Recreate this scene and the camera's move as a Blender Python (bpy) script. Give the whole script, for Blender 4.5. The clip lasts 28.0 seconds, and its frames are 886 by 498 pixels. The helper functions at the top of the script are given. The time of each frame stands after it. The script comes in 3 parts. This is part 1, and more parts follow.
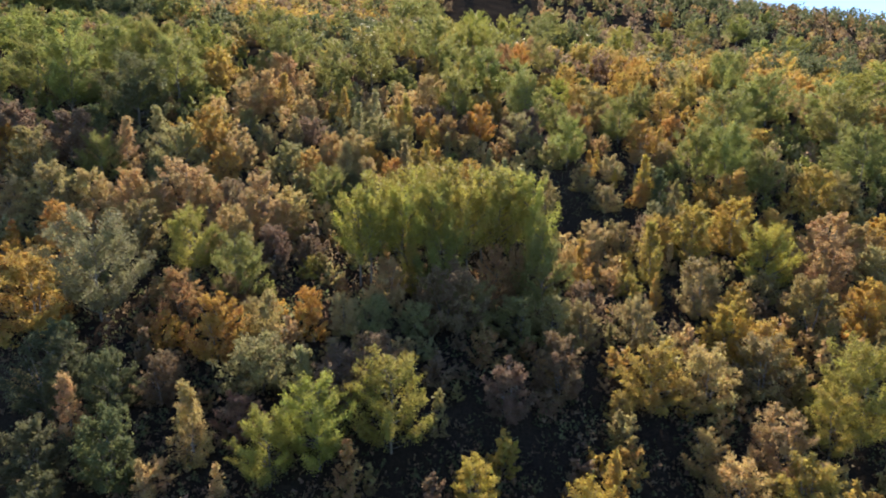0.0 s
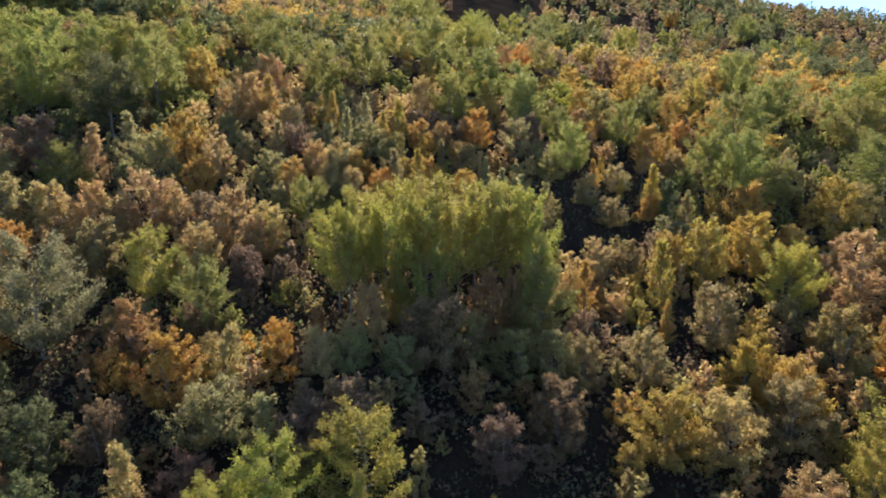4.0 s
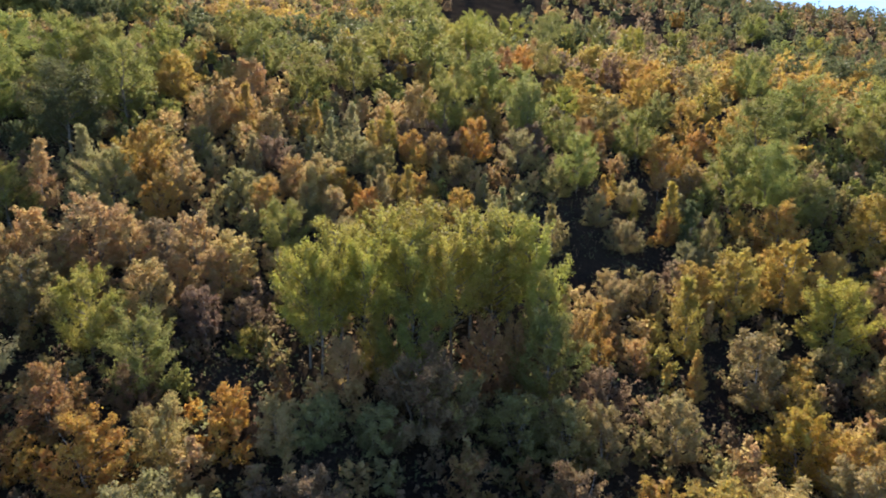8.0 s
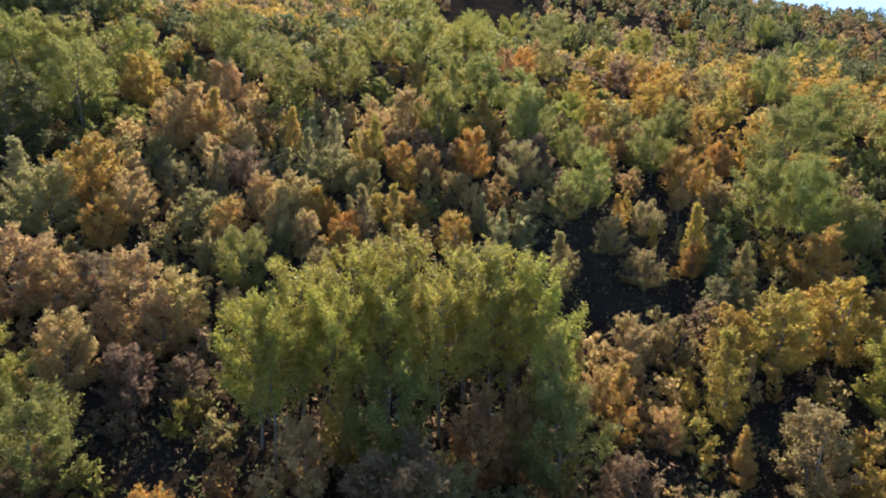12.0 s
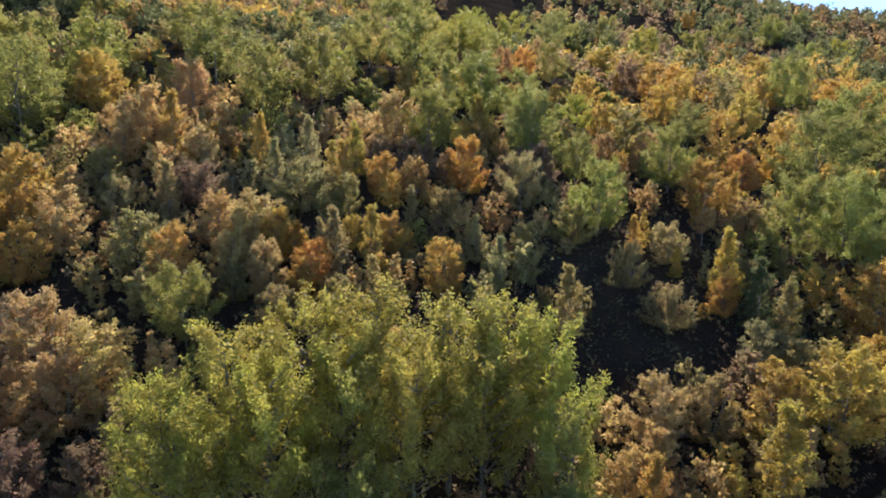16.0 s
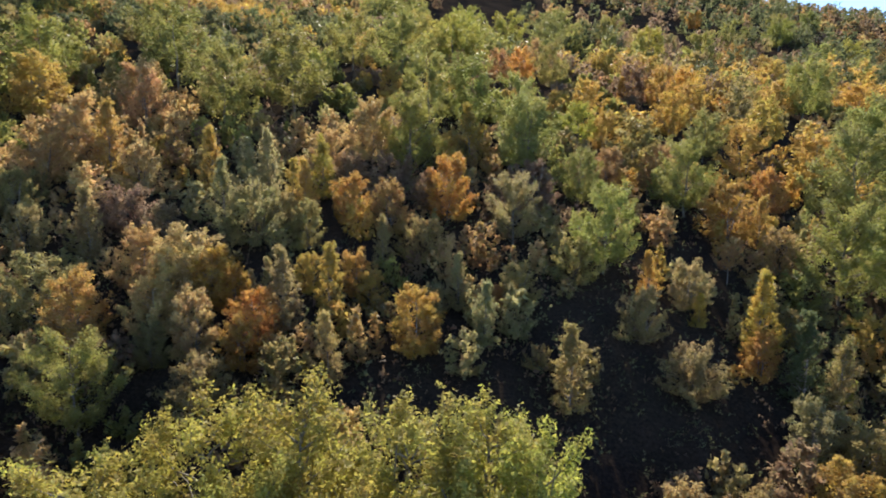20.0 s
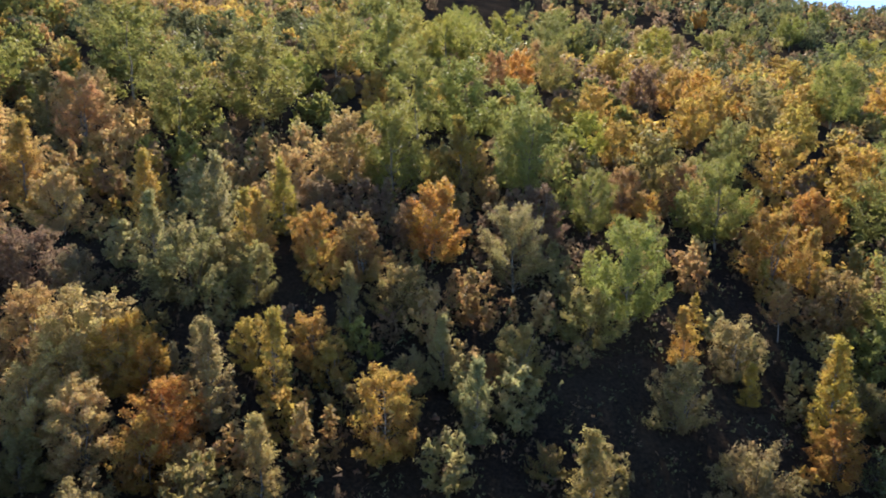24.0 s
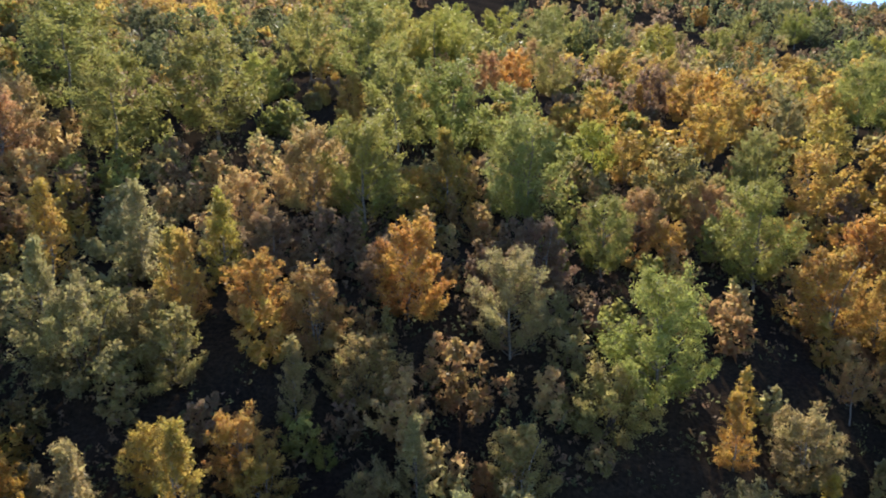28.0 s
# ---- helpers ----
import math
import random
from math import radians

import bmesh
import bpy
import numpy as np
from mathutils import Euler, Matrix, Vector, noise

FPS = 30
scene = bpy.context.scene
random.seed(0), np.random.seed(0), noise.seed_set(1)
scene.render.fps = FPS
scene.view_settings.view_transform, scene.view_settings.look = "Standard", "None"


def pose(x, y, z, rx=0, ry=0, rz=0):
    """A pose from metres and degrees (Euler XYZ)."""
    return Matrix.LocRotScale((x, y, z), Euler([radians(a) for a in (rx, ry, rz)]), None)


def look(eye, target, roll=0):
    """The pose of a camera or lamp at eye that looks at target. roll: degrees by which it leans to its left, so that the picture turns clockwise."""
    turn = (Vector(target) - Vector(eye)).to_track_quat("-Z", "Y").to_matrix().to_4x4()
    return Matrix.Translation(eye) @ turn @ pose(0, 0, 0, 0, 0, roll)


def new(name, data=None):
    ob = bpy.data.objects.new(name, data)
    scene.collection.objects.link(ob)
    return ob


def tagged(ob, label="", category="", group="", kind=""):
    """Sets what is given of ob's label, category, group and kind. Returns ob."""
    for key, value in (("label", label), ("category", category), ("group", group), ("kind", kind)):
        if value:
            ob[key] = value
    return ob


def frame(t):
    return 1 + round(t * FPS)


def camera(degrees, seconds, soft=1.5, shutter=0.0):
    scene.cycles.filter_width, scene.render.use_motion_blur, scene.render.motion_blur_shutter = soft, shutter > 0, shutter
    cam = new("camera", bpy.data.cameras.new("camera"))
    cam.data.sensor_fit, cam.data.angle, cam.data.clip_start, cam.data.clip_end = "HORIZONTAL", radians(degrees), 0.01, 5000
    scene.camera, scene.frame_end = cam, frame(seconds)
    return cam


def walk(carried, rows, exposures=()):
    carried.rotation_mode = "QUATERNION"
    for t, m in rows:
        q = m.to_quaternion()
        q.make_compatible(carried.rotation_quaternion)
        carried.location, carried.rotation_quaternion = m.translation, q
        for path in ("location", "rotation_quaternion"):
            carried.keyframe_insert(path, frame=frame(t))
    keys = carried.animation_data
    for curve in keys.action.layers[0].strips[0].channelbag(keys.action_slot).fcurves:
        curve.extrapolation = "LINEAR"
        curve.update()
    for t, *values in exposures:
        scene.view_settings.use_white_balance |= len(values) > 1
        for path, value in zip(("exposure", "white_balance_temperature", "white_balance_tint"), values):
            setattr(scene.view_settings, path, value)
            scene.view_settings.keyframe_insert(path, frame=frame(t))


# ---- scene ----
cam = camera(72, 28.0, soft=1.9)
walk(cam, [
    (0.0, pose(-4.15, -34.29, -4.98, 79.79, -0.02, -0.21)),
    (1.0, pose(-3.72, -32.62, -4.75, 79.80, -0.00, -0.12)),
    (2.0, pose(-3.35, -30.88, -4.48, 79.81, 0.01, -0.03)),
    (2.5, pose(-3.22, -30.01, -4.31, 79.81, -0.00, 0.01)),
    (4.5, pose(-2.50, -26.37, -3.66, 79.79, -0.08, 0.06)),
    (5.0, pose(-2.34, -25.30, -3.48, 79.79, -0.09, 0.07)),
    (6.0, pose(-2.11, -22.88, -3.05, 79.81, -0.05, 0.09)),
    (7.0, pose(-1.91, -20.23, -2.49, 79.81, 0.02, 0.12)),
    (8.0, pose(-1.68, -17.52, -1.97, 79.83, 0.04, 0.15)),
    (9.0, pose(-1.43, -14.85, -1.56, 79.84, -0.01, 0.18)),
    (10.0, pose(-1.14, -12.16, -1.15, 79.87, -0.05, 0.20)),
    (11.0, pose(-0.96, -9.46, -0.76, 79.91, -0.07, 0.18)),
    (12.0, pose(-0.73, -6.80, -0.48, 79.96, -0.08, 0.16)),
    (12.5, pose(-0.65, -5.45, -0.37, 79.97, -0.10, 0.15)),
    (14.5, pose(-0.00, -0.00, 0.00, 80.02, -0.16, 0.08)),
    (15.0, pose(0.16, 1.31, 0.18, 80.03, -0.16, 0.06)),
    (16.0, pose(0.36, 3.96, 0.64, 80.05, -0.16, 0.04)),
    (17.0, pose(0.77, 6.72, 1.18, 80.06, -0.18, 0.02)),
    (18.0, pose(1.24, 9.44, 1.64, 80.04, -0.21, -0.01)),
    (19.0, pose(1.81, 12.22, 2.03, 80.03, -0.24, -0.01)),
    (20.0, pose(2.35, 14.95, 2.45, 80.07, -0.23, 0.04)),
    (21.0, pose(2.73, 17.71, 2.93, 80.13, -0.17, 0.07)),
    (21.5, pose(2.85, 19.15, 3.15, 80.16, -0.12, 0.07)),
    (23.5, pose(3.52, 24.96, 4.06, 80.24, 0.12, 0.04)),
    (24.0, pose(3.68, 26.40, 4.29, 80.27, 0.19, 0.00)),
    (25.0, pose(4.04, 29.20, 4.58, 80.32, 0.33, -0.12)),
    (26.0, pose(4.42, 31.96, 4.96, 80.32, 0.40, -0.26)),
    (27.0, pose(4.58, 34.64, 5.52, 80.25, 0.45, -0.38)),
    (28.0, pose(4.82, 37.34, 6.09, 80.17, 0.51, -0.50)),
], exposures=[(0.0, 1.14, 6900, 10), (28.0, 1.14, 6900, 10)])

# ---- world and sun: a low autumn sun ahead of the camera, over the hill ----
SUN_ELEVATION, SUN_AZIMUTH = radians(33), radians(3)
world = bpy.data.worlds.new("sky")
scene.world = world
world.use_nodes = True
sky = world.node_tree.nodes.new("ShaderNodeTexSky")
sky.sky_type = "NISHITA"
sky.sun_disc = False
sky.altitude, sky.air_density, sky.dust_density, sky.ozone_density = 1500, 0.75, 0.0, 4.0
sky.sun_elevation, sky.sun_rotation = SUN_ELEVATION, SUN_AZIMUTH
background = world.node_tree.nodes["Background"]
background.inputs["Strength"].default_value = 0.15
world.node_tree.links.new(sky.outputs[0], background.inputs[0])
sun = new("sun", bpy.data.lights.new("sun", "SUN"))
sun.data.energy, sun.data.angle, sun.data.color = 5.0, radians(0.6), (1.0, 0.92, 0.81)
sun_way = Vector((math.sin(SUN_AZIMUTH) * math.cos(SUN_ELEVATION), math.cos(SUN_AZIMUTH) * math.cos(SUN_ELEVATION), math.sin(SUN_ELEVATION)))
sun.matrix_world = look(sun_way * 300, (0, 0, 0))


# ---- materials ----
def material(name):
    mat = bpy.data.materials.new(name)
    mat.use_nodes = True
    nt = mat.node_tree
    return mat, nt, nt.nodes["Principled BSDF"], nt.nodes["Material Output"]


def node(nt, kind, **inputs):
    n = nt.nodes.new(kind)
    for key, value in inputs.items():
        n.inputs[key].default_value = value
    return n


def ramp(nt, stops):
    n = nt.nodes.new("ShaderNodeValToRGB")
    while len(n.color_ramp.elements) < len(stops):
        n.color_ramp.elements.new(0.5)
    for e, (at, colour) in zip(n.color_ramp.elements, stops):
        e.position, e.color = at, (*colour, 1)
    return n


def leaf_material(name, mix_tree=True):
    """Thin leaves: the colour of the tree, each leaf a little lighter, darker, greener or browner; light comes through them."""
    mat, nt, bsdf, out = material(name)
    link = nt.links.new
    geo = nt.nodes.new("ShaderNodeNewGeometry")
    info = nt.nodes.new("ShaderNodeObjectInfo")
    base = info.outputs["Color"]
    if not mix_tree:
        attr = nt.nodes.new("ShaderNodeAttribute")
        attr.attribute_name = "tint"
        base = attr.outputs["Color"]
    hsv = nt.nodes.new("ShaderNodeHueSaturation")
    link(base, hsv.inputs["Color"])
    hsv.inputs["Saturation"].default_value = 0.96
    wide = node(nt, "ShaderNodeMapRange", **{"To Min": 0.482, "To Max": 0.516})
    link(geo.outputs["Random Per Island"], wide.inputs["Value"])
    scramble = node(nt, "ShaderNodeMath")
    scramble.operation = "MULTIPLY"
    scramble.inputs[1].default_value = 17.31
    link(geo.outputs["Random Per Island"], scramble.inputs[0])
    frac = nt.nodes.new("ShaderNodeMath")
    frac.operation = "FRACT"
    link(scramble.outputs[0], frac.inputs[0])
    bright = node(nt, "ShaderNodeMapRange", **{"To Min": 0.88, "To Max": 1.12})
    link(frac.outputs[0], bright.inputs["Value"])
    # patches of the crown that have turned more than the rest
    pos = nt.nodes.new("ShaderNodeTexCoord")
    patch = node(nt, "ShaderNodeTexNoise", Scale=0.55, Detail=2.0)
    link(pos.outputs["Object"], patch.inputs["Vector"])
    patch_hue = node(nt, "ShaderNodeMapRange", **{"From Min": 0.3, "From Max": 0.7, "To Min": 0.9, "To Max": 1.1})
    link(patch.outputs[0], patch_hue.inputs["Value"])
    turned = node(nt, "ShaderNodeMapRange", **{"From Min": 0.3, "From Max": 0.7, "To Min": -0.018, "To Max": 0.018})
    link(patch.outputs[0], turned.inputs["Value"])
    hue = nt.nodes.new("ShaderNodeMath")
    link(wide.outputs[0], hue.inputs[0])
    link(turned.outputs[0], hue.inputs[1])
    link(hue.outputs[0], hsv.inputs["Hue"])
    both = nt.nodes.new("ShaderNodeMath")
    both.operation = "MULTIPLY"
    link(bright.outputs[0], both.inputs[0])
    link(patch_hue.outputs[0], both.inputs[1])
    link(both.outputs[0], hsv.inputs["Value"])
    link(hsv.outputs[0], bsdf.inputs["Base Color"])
    bsdf.inputs["Roughness"].default_value = 0.55
    bsdf.inputs["Specular IOR Level"].default_value = 0.1
    thin = nt.nodes.new("ShaderNodeBsdfTranslucent")
    warm = nt.nodes.new("ShaderNodeHueSaturation")
    warm.inputs["Saturation"].default_value = 1.08
    warm.inputs["Value"].default_value = 1.5
    link(hsv.outputs[0], warm.inputs["Color"])
    link(warm.outputs[0], thin.inputs["Color"])
    mix = node(nt, "ShaderNodeMixShader", Fac=0.5)
    link(bsdf.outputs[0], mix.inputs[1])
    link(thin.outputs[0], mix.inputs[2])
    link(mix.outputs[0], out.inputs["Surface"])
    return mat


def bark_material(name, pale, dark, scale):
    mat, nt, bsdf, out = material(name)
    link = nt.links.new
    pos = nt.nodes.new("ShaderNodeTexCoord")
    stretch = nt.nodes.new("ShaderNodeMapping")
    stretch.inputs["Scale"].default_value = (1, 1, 3.0)
    link(pos.outputs["Object"], stretch.inputs["Vector"])
    coarse = node(nt, "ShaderNodeTexNoise", Scale=scale, Detail=6.0)
    link(stretch.outputs[0], coarse.inputs["Vector"])
    tone = ramp(nt, [(0.35, dark), (0.6, pale)])
    link(coarse.outputs[0], tone.inputs[0])
    link(tone.outputs[0], bsdf.inputs["Base Color"])
    bsdf.inputs["Roughness"].default_value = 0.85
    bump = node(nt, "ShaderNodeBump", Strength=0.6, Distance=0.03)
    link(coarse.outputs[0], bump.inputs["Height"])
    link(bump.outputs[0], bsdf.inputs["Normal"])
    return mat


def ground_material():
    mat, nt, bsdf, out = material("leaf_litter")
    link = nt.links.new
    pos = nt.nodes.new("ShaderNodeTexCoord")
    wide = node(nt, "ShaderNodeTexNoise", Scale=0.12, Detail=5.0)
    fine = node(nt, "ShaderNodeTexNoise", Scale=4.0, Detail=8.0, Roughness=0.7)
    link(pos.outputs["Object"], wide.inputs["Vector"])
    link(pos.outputs["Object"], fine.inputs["Vector"])
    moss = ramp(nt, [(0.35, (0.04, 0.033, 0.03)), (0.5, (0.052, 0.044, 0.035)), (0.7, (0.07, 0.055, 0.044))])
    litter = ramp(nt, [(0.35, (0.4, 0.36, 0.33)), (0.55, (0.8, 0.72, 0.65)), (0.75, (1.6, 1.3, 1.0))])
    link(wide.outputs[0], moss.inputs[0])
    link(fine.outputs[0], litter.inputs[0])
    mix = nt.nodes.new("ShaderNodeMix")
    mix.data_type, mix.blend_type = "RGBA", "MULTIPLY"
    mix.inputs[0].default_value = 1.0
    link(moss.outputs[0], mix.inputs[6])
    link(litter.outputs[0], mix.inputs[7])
    bump = node(nt, "ShaderNodeBump", Strength=0.8, Distance=0.15)
    link(fine.outputs[0], bump.inputs["Height"])
    soil = node(nt, "ShaderNodeBsdfDiffuse", Roughness=0.3)
    link(mix.outputs[2], soil.inputs["Color"])
    link(bump.outputs[0], soil.inputs["Normal"])
    link(soil.outputs[0], out.inputs["Surface"])
    return mat


LEAF = leaf_material("leaf")
LEAF_TINTED = leaf_material("leaf_of_many_trees", mix_tree=False)
ASPEN_BARK = bark_material("aspen_bark", (0.23, 0.21, 0.17), (0.07, 0.06, 0.045), 3.0)
BIRCH_BARK = bark_material("birch_bark", (0.34, 0.31, 0.27), (0.05, 0.04, 0.035), 4.0)
WILLOW_BARK = bark_material("willow_bark", (0.15, 0.12, 0.09), (0.05, 0.04, 0.03), 4.0)
GROUND = ground_material()

TINTS = {
    "green": (0.232, 0.228, 0.072), "deep_green": (0.12, 0.13, 0.062), "lime": (0.305, 0.285, 0.072),
    "olive": (0.28, 0.23, 0.10), "gold": (0.395, 0.278, 0.083), "orange": (0.41, 0.25, 0.074),
    "rust": (0.32, 0.212, 0.095), "tan": (0.43, 0.31, 0.145), "silver": (0.30, 0.265, 0.125), "red": (0.36, 0.06, 0.06), "sage": (0.19, 0.195, 0.095),
    "yellow": (0.42, 0.33, 0.08), "brown": (0.225, 0.16, 0.10),
}

# ---- the lie of the land: a slope that climbs away, higher on its west side, with a crest far off ----
SLOPE_Y = (-3000, -200, -60, -20, 8, 20, 35, 43, 52, 65, 75, 86, 104, 120, 132, 146, 170, 200, 250, 352, 430, 490, 640, 900, 3000)
SLOPE_Z = (-60, -58, -46, -38, -30.5, -25.5, -21.5, -19.5, -15.5, -10.5, -6, -3, 3, 8.5, 12.5, 16.5, 22, 30, 45, 86, 119, 122, 106, 70, 60)
fine_y = np.arange(-3000, 3001, 1.0)
fine_z = np.convolve(np.pad(np.interp(fine_y, SLOPE_Y, SLOPE_Z), 6, mode="edge"), np.ones(13) / 13, mode="valid")


def ground_height(x, y):
    x, y = np.asarray(x, float), np.asarray(y, float)
    tilt = np.interp(y, (0, 150, 480), (0.10, 0.10, 0.136))
    across = np.clip(x, -500, 700)
    rough = 0.35 * np.sin(x * 0.21 + 1.3) * np.sin(y * 0.17) + 0.2 * np.sin(x * 0.53 + y * 0.41)
    return np.interp(y, fine_y, fine_z) - tilt * across + rough


def mesh_from(name, verts, faces, mats, smooth=False):
    me = bpy.data.meshes.new(name)
    me.from_pydata(verts, [], faces)
    for mat in mats:
        me.materials.append(mat)
    if smooth:
        me.shade_smooth()
    return me


def spread(near, far, reach, step):
    """Grid lines: even between near and far, then ever wider out to reach on both sides."""
    inner = list(np.arange(near, far + 0.1, step))
    left, right, gap = [near], [far], step
    while right[-1] < reach:
        gap *= 1.25
        right.append(right[-1] + gap)
        left.append(left[-1] - gap)
    return np.array(left[:0:-1] + inner + right[1:])


gx, gy = spread(-80, 80, 2500, 2.0), spread(-10, 150, 2500, 2.0)
X, Y = np.meshgrid(gx, gy)
Z = ground_height(X, Y)
cols = len(gx)
quads = [(j * cols + i, j * cols + i + 1, (j + 1) * cols + i + 1, (j + 1) * cols + i) for j in range(len(gy) - 1) for i in range(cols - 1)]
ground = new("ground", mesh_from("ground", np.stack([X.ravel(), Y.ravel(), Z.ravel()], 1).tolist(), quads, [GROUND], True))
tagged(ground, "dark hillside floor of leaf litter, moss and soil under the trees", "ground", kind="structure")


# ---- trees ----
def tube(path, radii, sides):
    """A tapered tube along a path: its vertices and faces."""
    verts, faces = [], []
    for k, (p, r) in enumerate(zip(path, radii)):
        way = (path[min(k + 1, len(path) - 1)] - path[max(k - 1, 0)])
        way = way / (np.linalg.norm(way) + 1e-9)
        side = np.cross(way, (0.3, 0.9, 0.1))
        side /= np.linalg.norm(side) + 1e-9
        up = np.cross(way, side)
        for s in range(sides):
            a = 2 * math.pi * s / sides
            verts.append(p + r * (math.cos(a) * side + math.sin(a) * up))
        if k:
            b, c = (k - 1) * sides, k * sides
            faces += [(b + s, b + (s + 1) % sides, c + (s + 1) % sides, c + s) for s in range(sides)]
    return verts, faces


def leaves(rng, points, size, facing, bulk):
    """One small spray of leaves at each point, turned at random with a leaning to the outside of the crown."""
    n = len(points)
    normal = facing * 0.55 + rng.normal(size=(n, 3)) * 0.75 + (0, 0, 0.15)
    normal /= np.linalg.norm(normal, axis=1)[:, None]
    along = np.cross(normal, rng.normal(size=(n, 3)))
    along /= np.linalg.norm(along, axis=1)[:, None] + 1e-9
    over = np.cross(normal, along)
    s = (size * bulk * rng.uniform(0.55, 1.4, n))[:, None]
    corners = np.stack([points - along * s * 0.65 + over * s * 0.36, points - along * s * 0.65 - over * s * 0.36, points + along * s * 0.85 + normal * s * 0.12], 1)
    return corners.reshape(-1, 3)


def leafy_mesh(name, corners, mats, wood=(), tints=None):
    """A mesh of loose leaves, three corners each, and of the four-cornered faces of the twigs that carry them."""
    n = len(corners)
    verts, faces = [], []
    for v, fs in wood:
        base = n + len(verts)
        verts += v
        faces += [[base + c for c in face] for face in fs]
    co = np.concatenate([corners, np.array(verts).reshape(-1, 3)])
    loops = np.concatenate([np.arange(n), np.array(faces, dtype=np.int64).ravel()]).astype(np.int32)
    starts = np.concatenate([np.arange(0, n, 3), n + 4 * np.arange(len(faces))]).astype(np.int32)
    me = bpy.data.meshes.new(name)
    me.vertices.add(len(co))
    me.vertices.foreach_set("co", co.astype(np.float32).ravel())
    me.loops.add(len(loops))
    me.loops.foreach_set("vertex_index", loops)
    me.polygons.add(len(starts))
    me.polygons.foreach_set("loop_start", starts)
    me.polygons.foreach_set("material_index", (np.arange(len(starts)) >= n // 3).astype(np.int32))
    for mat in mats:
        me.materials.append(mat)
    if tints is not None:
        layer = me.attributes.new("tint", "FLOAT_COLOR", "POINT")
        layer.data.foreach_set("color", np.concatenate([tints, np.ones((n, 1))], 1).astype(np.float32).ravel())
    me.update(calc_edges=True)
    return me


FORMS = {
    # height, width, bare stem, limbs, sprigs on a limb, leaves in all, leaf size, outline of the crown, how steeply limbs rise,
    # how far sprigs turn upwards, length of a sprig and spread of the leaves round it as shares of the width,
    # share of heavier bunches inside, stems, bark
    "aspen": dict(h=13.0, w=8.6, bare=0.24, limbs=34, sprigs=10, leaves=21000, size=0.136, shape="oval", rise=0.65, up=0.75, sprig=0.15, fluff=0.026, heart=0.13, stems=1, bark="aspen"),
    "tall_aspen": dict(h=13.0, w=6.6, bare=0.46, limbs=34, sprigs=11, leaves=13500, size=0.130, shape="dome", rise=0.6, up=0.95, sprig=0.17, fluff=0.03, heart=0.05, stems=1, bark="aspen"),
    "birch": dict(h=6.2, w=4.8, bare=0.08, limbs=40, sprigs=8, leaves=12500, size=0.104, shape="dome", rise=0.6, up=0.35, sprig=0.10, fluff=0.024, heart=0.20, stems=3, bark="birch"),
    "bare_birch": dict(h=6.2, w=4.0, bare=0.52, limbs=26, sprigs=7, leaves=6000, size=0.098, shape="dome", rise=0.5, up=0.4, sprig=0.12, fluff=0.026, heart=0.15, stems=1, bark="birch"),
    "spire": dict(h=6.4, w=2.8, bare=0.05, limbs=44, sprigs=5, leaves=7200, size=0.094, shape="cone", rise=0.8, up=0.6, sprig=0.17, fluff=0.030, heart=0.20, stems=1, bark="birch"),
    "willow": dict(h=5.2, w=5.8, bare=0.04, limbs=46, sprigs=8, leaves=13500, size=0.104, shape="dome", rise=0.55, up=0.4, sprig=0.09, fluff=0.022, heart=0.20, stems=5, bark="willow"),
    "shrub": dict(h=2.6, w=3.2, bare=0.02, limbs=22, sprigs=6, leaves=3200, size=0.095, shape="dome", rise=0.7, up=0.5, sprig=0.13, fluff=0.026, heart=0.20, stems=4, bark="willow"),
}
BARKS = {"aspen": ASPEN_BARK, "birch": BIRCH_BARK, "willow": WILLOW_BARK}


def girth(shape, u):
    """How wide the crown is at u, from its foot (0) to its tip (1)."""
    if shape == "oval":
        return np.sin(math.pi * (0.16 + 0.77 * u ** 0.95)) ** 0.7
    if shape == "cone":
        return (1.03 - u) ** 0.8 * np.minimum(1.0, 0.55 + 2.2 * u)
    return np.sin(math.pi * (0.22 + 0.70 * u ** 0.9)) ** 0.7


